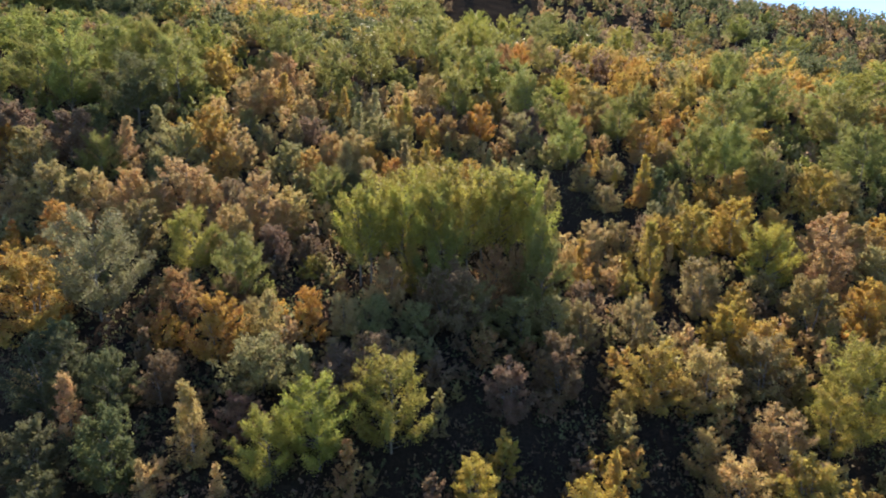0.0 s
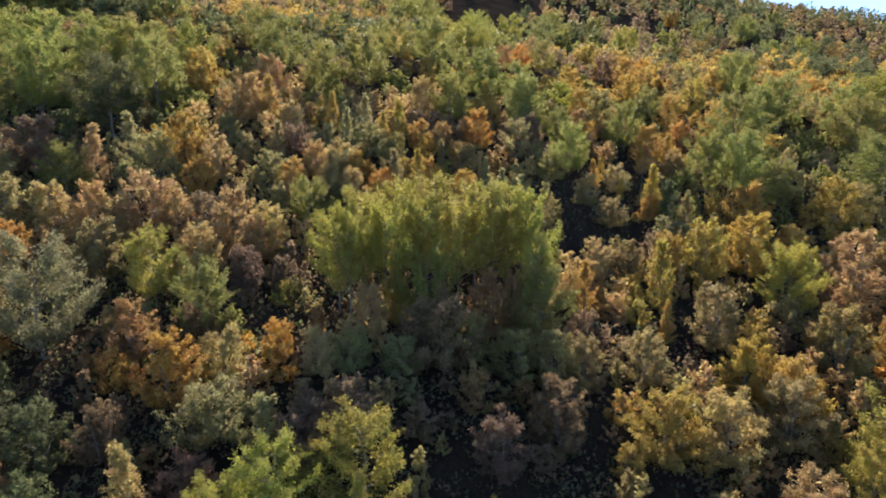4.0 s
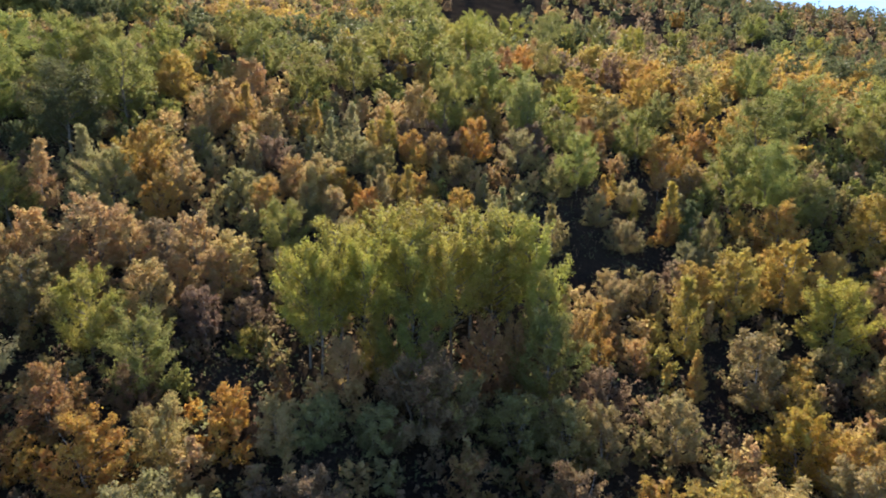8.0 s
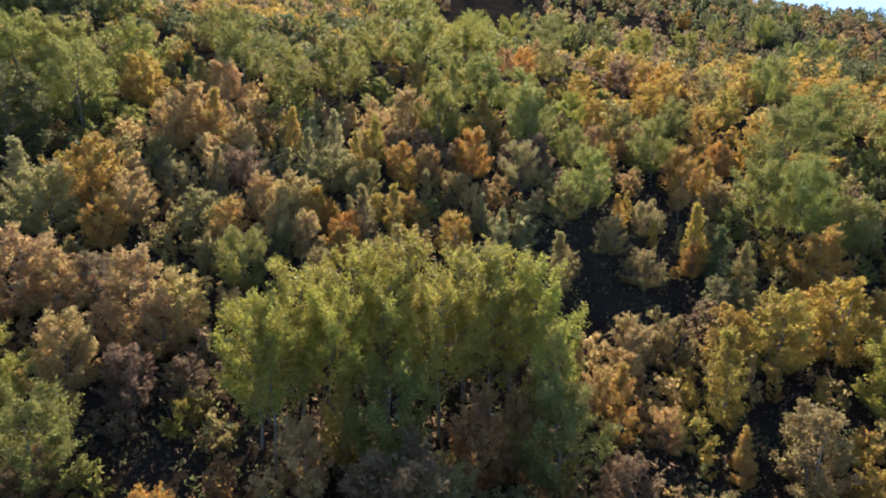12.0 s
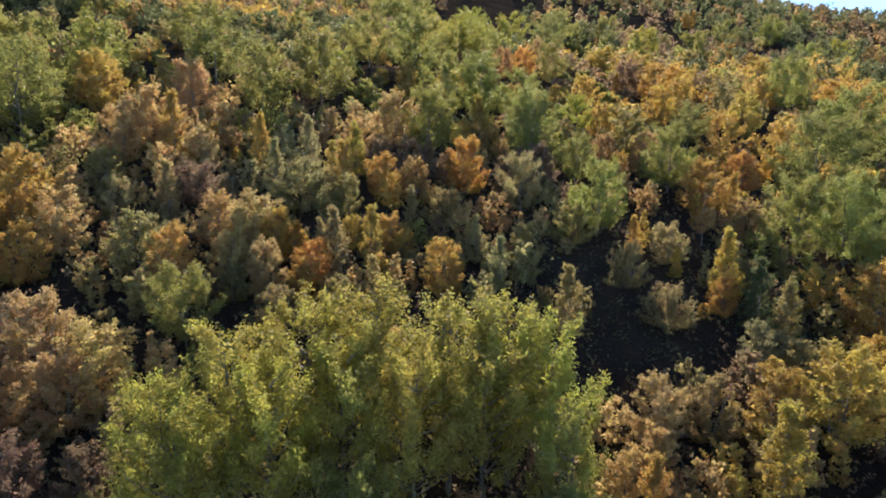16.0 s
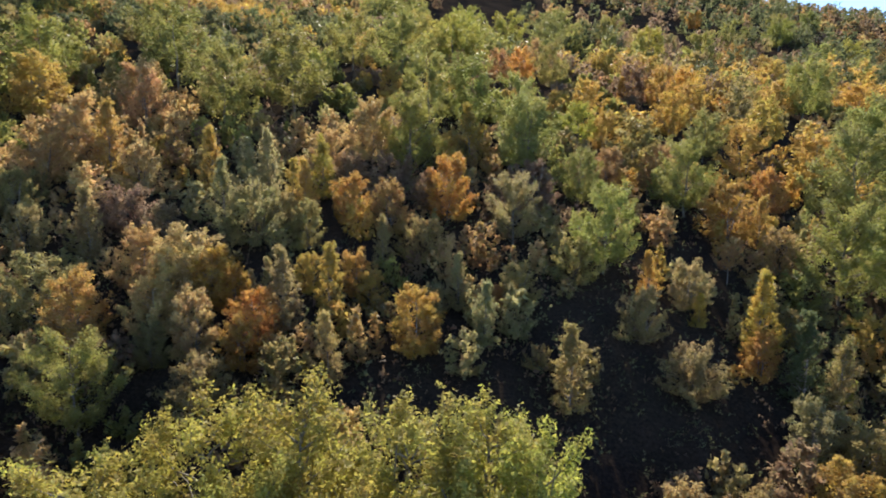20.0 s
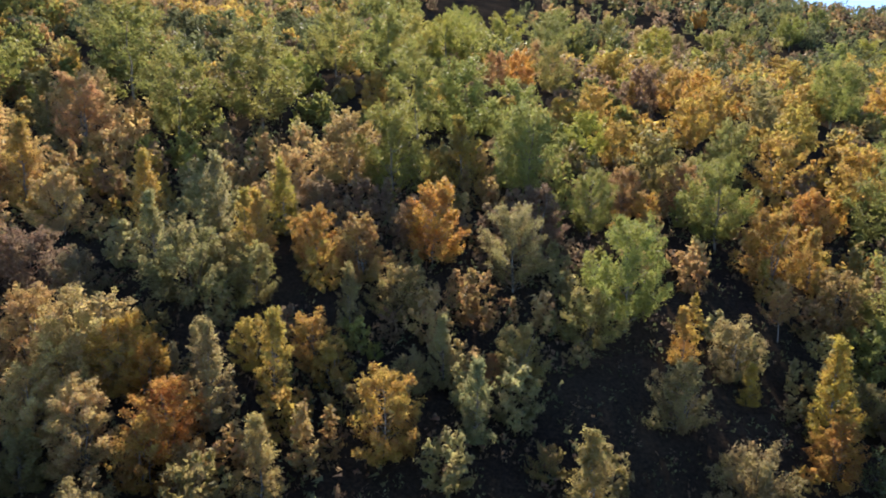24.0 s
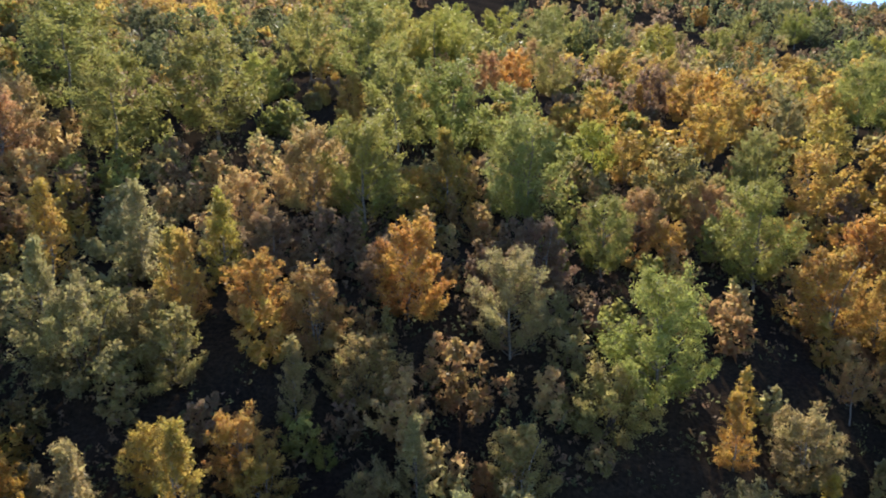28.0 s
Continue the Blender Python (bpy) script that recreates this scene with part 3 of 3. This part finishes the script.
grow("aspen", "green", -76.8, 79.8, 10.0, 11.0)
grow("spire", "silver", -16.3, 80.0, 7.2, 3.1)
# halfway up
grow("spire", "lime", -10.4, 80.1, 6.8, 3.0)
grow("birch", "tan", -35.5, 81.0, 8.0, 6.5)
grow("aspen", "green", -52.2, 81.5, 12.5, 10.7)
grow("birch", "brown", 12.5, 82.0, 6.0, 4.6)
grow("birch", "brown", -7.7, 82.3, 4.9, 3.8)
grow("aspen", "green", 76.5, 82.9, 9.0, 10.1)
grow("aspen", "green", 30.1, 84.8, 8.9, 6.6)
grow("aspen", "green", 18.1, 86.0, 6.7, 5.0)
grow("aspen", "green", 51.0, 87.2, 12.5, 10.1)
grow("bare_birch", "orange", 24.1, 87.5, 4.5, 2.8)
grow("birch", "tan", -11.4, 88.6, 5.5, 4.2)
grow("birch", "orange", 41.6, 88.7, 5.6, 4.3)
grow("birch", "rust", 8.4, 89.5, 3.8, 2.9)
grow("aspen", "green", -1.6, 90.5, 9.8, 7.2)
grow("birch", "rust", 22.7, 91.8, 5.3, 4.0)
grow("aspen", "green", -68.4, 92.5, 12.5, 11.0)
grow("aspen", "green", 12.7, 92.7, 10.2, 7.5)
grow("birch", "tan", -6.9, 92.8, 7.8, 6.0)
grow("birch", "rust", 30.5, 94.5, 5.5, 4.2)
grow("aspen", "green", 78.4, 94.6, 12.5, 11.0)
grow("spire", "gold", 5.7, 95.7, 8.0, 3.6)
grow("birch", "tan", -36.3, 95.8, 8.0, 6.5)
grow("aspen", "green", -62.1, 95.8, 12.5, 11.0)
grow("birch", "gold", -50.1, 96.1, 8.0, 8.0)
grow("spire", "olive", -41.3, 97.4, 8.0, 3.6, True)
grow("birch", "gold", 53.2, 99.0, 8.0, 8.0, True)
grow("birch", "olive", 28.3, 99.1, 8.0, 6.2, True)
grow("aspen", "green", -27.4, 99.8, 11.2, 8.3, True)
grow("birch", "gold", 43.9, 100.4, 7.5, 5.8, True)
grow("birch", "tan", -38.7, 103.2, 6.9, 5.3, True)
grow("aspen", "green", -94.6, 103.2, 10.0, 11.0, True)
grow("aspen", "green", -54.8, 104.4, 11.7, 8.7, True)
grow("aspen", "green", 40.3, 105.3, 7.5, 5.6, True)
grow("aspen", "green", 12.9, 105.6, 9.9, 7.4, True)
grow("birch", "gold", 25.9, 106.1, 5.7, 4.4, True)
grow("aspen", "green", 83.1, 106.1, 12.5, 11.0, True)
grow("aspen", "lime", 22.2, 106.6, 6.8, 5.0, True)
grow("aspen", "green", -19.5, 106.7, 12.5, 11.0, True)
grow("birch", "orange", 95.6, 107.8, 7.5, 6.4, True)
grow("aspen", "green", -87.9, 108.1, 10.0, 11.0, True)
grow("aspen", "green", 0.2, 108.3, 11.1, 8.2, True)
grow("aspen", "green", 66.0, 108.3, 10.2, 7.6, True)
grow("aspen", "green", 6.6, 109.7, 11.3, 8.4, True)
grow("aspen", "green", 71.1, 109.8, 12.5, 11.0, True)
grow("aspen", "green", -38.7, 112.5, 12.5, 11.0, True)
grow("birch", "gold", 53.5, 115.2, 8.0, 6.4, True)
grow("birch", "gold", 39.0, 116.5, 7.5, 5.7, True)
grow("spire", "tan", 85.0, 120.6, 7.0, 3.6, True)
grow("birch", "gold", -6.4, 120.7, 5.8, 4.5, True)
grow("aspen", "lime", -18.7, 121.8, 7.0, 5.6, True)
grow("aspen", "lime", 96.7, 121.8, 11.5, 11.0, True)
grow("birch", "gold", 27.3, 124.2, 6.1, 4.7, True)
grow("birch", "gold", 45.4, 124.3, 8.0, 6.3, True)
grow("birch", "olive", 55.1, 127.5, 7.4, 5.7, True)
# high up
grow("willow", "deep_green", -37.4, 130.4, 5.2, 5.8, True)
grow("aspen", "green", -48.8, 131.1, 11.5, 11.0, True)
grow("birch", "gold", 43.4, 133.5, 7.9, 6.0, True)
grow("aspen", "green", -5.5, 133.8, 12.5, 10.2, True)
grow("spire", "orange", 36.1, 134.2, 5.6, 2.4, True)
grow("birch", "brown", 38.3, 136.4, 7.5, 7.1, True)
grow("aspen", "green", 72.3, 136.6, 11.5, 8.5, True)
grow("birch", "orange", 49.2, 137.7, 7.3, 5.6, True)
grow("birch", "gold", 68.1, 138.1, 7.5, 6.8, True)
grow("aspen", "green", -15.6, 139.9, 11.5, 8.6, True)
grow("aspen", "green", 24.0, 141.2, 9.4, 6.9, True)
grow("birch", "rust", 13.6, 141.3, 6.6, 5.1, True)
grow("birch", "orange", 17.7, 142.9, 7.3, 5.6, True)
grow("birch", "orange", 88.0, 144.8, 7.5, 8.0, True)
grow("aspen", "green", 80.0, 146.4, 10.6, 7.8, True)
grow("aspen", "lime", -2.7, 156.3, 11.5, 9.9, True)
grow("birch", "rust", 20.9, 158.0, 6.3, 4.8, True)
grow("birch", "deep_green", -51.9, 161.6, 7.5, 8.0, True)
grow("aspen", "lime", 4.6, 163.4, 11.5, 11.0, True)
grow("birch", "gold", 40.7, 164.1, 8.0, 8.0, True)
grow("birch", "gold", 50.1, 164.9, 7.5, 8.0, True)
grow("aspen", "lime", 133.9, 165.6, 11.5, 11.0, True)
grow("birch", "deep_green", -44.8, 168.3, 7.5, 8.0, True)
grow("birch", "gold", 126.1, 178.3, 7.5, 8.0, True)
grow("birch", "gold", 88.4, 180.1, 8.0, 8.0, True)
grow("birch", "gold", -40.5, 180.1, 6.7, 5.0, True)
grow("birch", "deep_green", -34.3, 184.9, 7.5, 8.0, True)
grow("aspen", "green", 30.2, 190.4, 12.5, 10.8, True)
grow("birch", "olive", 74.8, 194.7, 7.5, 8.0, True)
grow("birch", "gold", 96.4, 200.4, 7.5, 8.0, True)
grow("aspen", "lime", 20.6, 203.2, 11.5, 11.0, True)
grow("aspen", "lime", 9.0, 205.0, 11.5, 11.0, True)
grow("aspen", "green", 79.5, 206.2, 11.5, 11.0, True)
grow("aspen", "lime", 64.3, 208.1, 11.5, 11.0, True)
grow("birch", "gold", 168.0, 215.6, 8.0, 8.0, True)
grow("aspen", "green", 124.2, 221.3, 11.5, 10.7, True)
grow("birch", "orange", 98.0, 224.8, 8.0, 8.0, True)
grow("aspen", "green", 57.8, 230.8, 11.5, 10.3, True)
grow("birch", "olive", 78.9, 232.2, 8.0, 8.0, True)
grow("aspen", "green", 41.3, 236.2, 11.5, 11.0, True)
grow("birch", "olive", 72.0, 243.5, 8.0, 8.0, True)
grow("birch", "olive", 53.4, 250.7, 8.0, 8.0, True)
grow("aspen", "lime", 156.4, 255.5, 11.5, 11.0, True)
grow("aspen", "green", 114.2, 262.8, 12.5, 11.0, True)
grow("birch", "tan", 180.7, 270.8, 8.0, 8.0, True)
grow("aspen", "green", 141.4, 279.0, 12.5, 11.0, True)
grow("birch", "olive", 217.2, 289.1, 7.5, 8.0, True)
grow("aspen", "green", 150.0, 298.8, 11.5, 11.0, True)
grow("birch", "orange", 115.2, 304.4, 7.5, 8.0, True)
grow("aspen", "green", 177.5, 323.4, 11.5, 11.0, True)

# ---- lower growth between them: young birches, willows and shrubs ----
spots = random.Random(11)


def open_ground(x, y, need):
    return all((x - px) ** 2 + (y - py) ** 2 > (need + 0.36 * pw) ** 2 for px, py, pw, ph, tone in planted)


def neighbour(x, y):
    """The nearest tree that has been planted: its height and tint."""
    near = min(planted[:named], key=lambda p: (x - p[0]) ** 2 + (y - p[1]) ** 2)
    return near[3], near[4]


named = len(planted)


def in_view(x, y, wide=0.0):
    """Inside the wedge of hillside that the flight looks along."""
    return abs(x) < 0.78 * (y + 40) + wide and y > 2 - abs(x) * 0.1


# ---- crowns too many to count, joined ----
def joined_crowns(name, trees, rng):
    """Crowns of many trees in one mesh, each leaf clump with the tint of its tree."""
    blades, tints = [], []
    for form, tint, x, y, h, w, count, size in trees:
        f = FORMS[form]
        limbs = max(4, min(f["limbs"] // 2, count // 12))
        _, _, pts, facing, bulk = crown(f, rng, h, w, limbs, max(2, min(6, count // (limbs * 4))), count, 1.0 if h < 1.4 else 2.2)
        blades.append(leaves(rng, pts + (x, y, float(ground_height(x, y))), size, facing, bulk))
        base = np.array(TINTS[tint]) * rng.uniform(0.85, 1.15)
        tints.append(np.tile(base, (len(pts) * 3, 1)))
    return new(name, leafy_mesh(name, np.concatenate(blades), [LEAF_TINTED], tints=np.concatenate(tints)))


rng = np.random.default_rng(21)
thicket = []
# glades between the trees that stay bare: x, y, radius
GLADES = ((21.9, 74.3, 3.2), (14.1, 62.2, 3.2), (21.3, 63.4, 3.2), (27.4, 74.5, 3.2), (29.3, 69.5, 3.2), (16.5, 65.5, 3.2), (22.8, 65.9, 3.2), (-20.4, 80.3, 2.2), (-8, 70.5, 2.2), (3.4, 54.1, 2.2), (6.9, 54.7, 3.2), (10.6, 53.2, 3.2), (12.3, 51, 3.2), (17.8, 55.5, 3.2), (21.1, 54.9, 3.2), (15.7, 58.3, 3.2), (18, 52.7, 3.2), (22.8, 52.4, 3.2), (28.4, 58, 3.2), (-0.1, 53.9, 2.2), (-26.8, 72.5, 2.9), (-17.4, 28, 2.2), (-21.4, 29.1, 2.2), (-14.1, 29, 2.2), (-25.4, 35.3, 2.5), (14.6, 53.6, 3.4), (25.2, 38.2, 2.7), (12.8, 48.4, 2.5), (0.4, 11.8, 2.5), (3.8, 9.9, 2.4), (20, 30, 3.4), (-34.5, 6.9, 2.3))


def in_glade(x, y):
    return any((x - gx) ** 2 + (y - gy) ** 2 < r * r for gx, gy, r in GLADES)


for row in range(0, 44):
    for col in range(-34, 35):
        y = 1 + row * 2.5 + spots.uniform(-1.1, 1.1)
        x = col * 2.7 + spots.uniform(-1.2, 1.2)
        if not in_view(x, y) or y > 106 or in_glade(x, y) or (y < 16 and spots.random() < (0.75 if x < -12 else 0.5)):
            continue
        roomy = open_ground(x, y, 1.4)
        if roomy or open_ground(x, y, 0.7):
            form = spots.choice(("birch", "birch", "willow", "shrub", "spire"))
            h = {"birch": 4.0, "willow": 3.1, "shrub": 2.2, "spire": 4.2}[form] * spots.uniform(0.6, 1.1)
            warm = math.sin(x * 0.09 + 0.4) + math.sin(y * 0.11 - x * 0.05)
            tint = spots.choice(("tan", "rust", "tan", "olive", "brown") if warm > 0 or x < -0.35 * (y - 10) else ("olive", "brown", "silver", "brown", "olive"))
            tall, tone = neighbour(x, y)
            if spots.random() < 0.65:
                h = max(h, min(0.5 * tall, 3.8) * spots.uniform(0.7, 1.1))
                tint = tone if tone not in ("red", "lime") else "olive"
            if not roomy:
                h = 0.7 * h
            w = h * {"birch": 0.85, "willow": 1.15, "shrub": 1.3, "spire": 0.42}[form]
            thicket.append((form, tint, x, y, h, w, int(150 * h * w) if y < 75 else int(80 * h * w), 0.145 if y < 75 else 0.20))
            planted.append((x, y, w, h, tint))
tagged(joined_crowns("thicket", thicket, rng), "young birches and willow bushes filling the gaps between the taller trees", "thicket", kind="stuff")


def seen_at_all(x, y, z):
    """Lower than the steepest line of sight from either end of the flight."""
    return z + 4.9 < 0.235 * (y + 34) + 4 or z - 6.1 < 0.235 * (y - 37) + 4


woods = []
y = 101.0
while y < 480:
    step = 4.3 + 0.012 * (y - 100)
    half = 0.8 * (y + 36) + 12
    for x in np.arange(-half, half, step):
        tx, ty = x + rng.uniform(-0.6, 0.6) * step, y + rng.uniform(-0.6, 0.6) * step
        z = float(ground_height(tx, ty))
        if not seen_at_all(tx, ty, z):
            continue
        # open heath high up: a bare flank in the middle and thinner woods towards the crest
        bare = ty > 192 + 8 * math.sin(tx * 0.09) and rng.uniform() < math.exp(-((tx - 8 - 0.1 * (ty - 185)) / 24) ** 4)
        if bare or (ty > 210 and rng.uniform() < min(0.12, (ty - 210) / 600) + 0.1 * math.sin(tx * 0.03 + ty * 0.02)):
            continue
        if ty < 165 and not open_ground(tx, ty, 1.9):
            continue
        if 185 < ty < 330 and tx > 15 and rng.uniform() < 0.55:
            continue
        stand = math.sin(tx * 0.045 + 1.0) + math.sin(ty * 0.06 + tx * 0.02) + rng.normal(0, 0.5)
        s = rng.uniform(0.7, 1.25)
        # far trees on the right: darker tints imitate dimmer light in their colour
        dimmed_east = ty > 150 and tx > 0.12 * ty
        if dimmed_east and stand < 0.4:
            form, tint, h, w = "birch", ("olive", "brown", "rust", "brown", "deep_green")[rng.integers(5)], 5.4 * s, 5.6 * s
        elif ty < 160 and stand > 0.8:
            form, tint, h, w = "willow", ("green", "olive", "brown")[rng.integers(3)], 3.0 * s, 3.8 * s
        elif ty < 160:
            form, tint, h, w = "birch", ("gold", "olive", "brown", "olive", "rust")[rng.integers(5)], 3.4 * s, 3.8 * s
        elif stand > 0.65:
            form, tint, h, w = "aspen", "deep_green" if dimmed_east or rng.uniform() < 0.3 else "green", 9.0 * s, 7.4 * s
        else:
            form, tint, h, w = "birch", ("gold", "brown", "olive", "brown", "deep_green", "rust", "gold")[rng.integers(7)], 5.4 * s, 5.6 * s
        if ty < 210 and rng.uniform() < 0.6:
            tint = neighbour(tx, ty)[1]
            if tint in ("red", "lime"):
                tint = "green"
        near = 1.0 if form == "birch" else 1.9
        if ty > 280:
            count, size = int(120 * near), 0.70
        elif ty > 165:
            count, size = int(380 * near), 0.42
        else:
            count, size = int(640 * near), 0.29
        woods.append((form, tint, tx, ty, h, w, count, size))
    y += step * 0.95
# the same woods go on below and beside the flight
for i in range(1500):
    tx, ty = rng.uniform(-150, 150), rng.uniform(-90, 120)
    if in_view(tx, ty, 6.0) or (abs(tx) < 50 and -5 < ty < 8):
        continue
    s = rng.uniform(0.7, 1.2)
    green = rng.uniform() < 0.3
    woods.append(("aspen" if green else "birch", ("green", "gold", "olive", "rust")[0 if green else rng.integers(1, 4)], tx, ty, (8.5 if green else 5.4) * s, (6.0 if green else 4.8) * s, 180, 0.44))
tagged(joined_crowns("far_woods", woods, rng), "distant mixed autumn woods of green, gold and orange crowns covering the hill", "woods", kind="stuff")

# ---- low plants on the forest floor ----
floor_plants = []
for i in range(9500):
    y = rng.uniform(0, 112)
    x = rng.uniform(-0.78 * (y + 40), 0.78 * (y + 40))
    if in_glade(x, y):
        # only low plants in the open gaps, tinted dark to stand for shade
        floor_plants.append(("shrub", ("deep_green", "sage", "brown")[rng.integers(3)], x, y, rng.uniform(0.3, 1.0), rng.uniform(1.0, 2.0), 44, 0.085))
        continue
    floor_plants.append(("shrub", ("brown", "deep_green", "sage", "brown")[rng.integers(4)], x, y, rng.uniform(0.5, 1.7), rng.uniform(1.0, 2.4), 36, 0.15))
tagged(joined_crowns("undergrowth", floor_plants, rng), "low brown and olive ground plants under the trees", "undergrowth", kind="stuff")
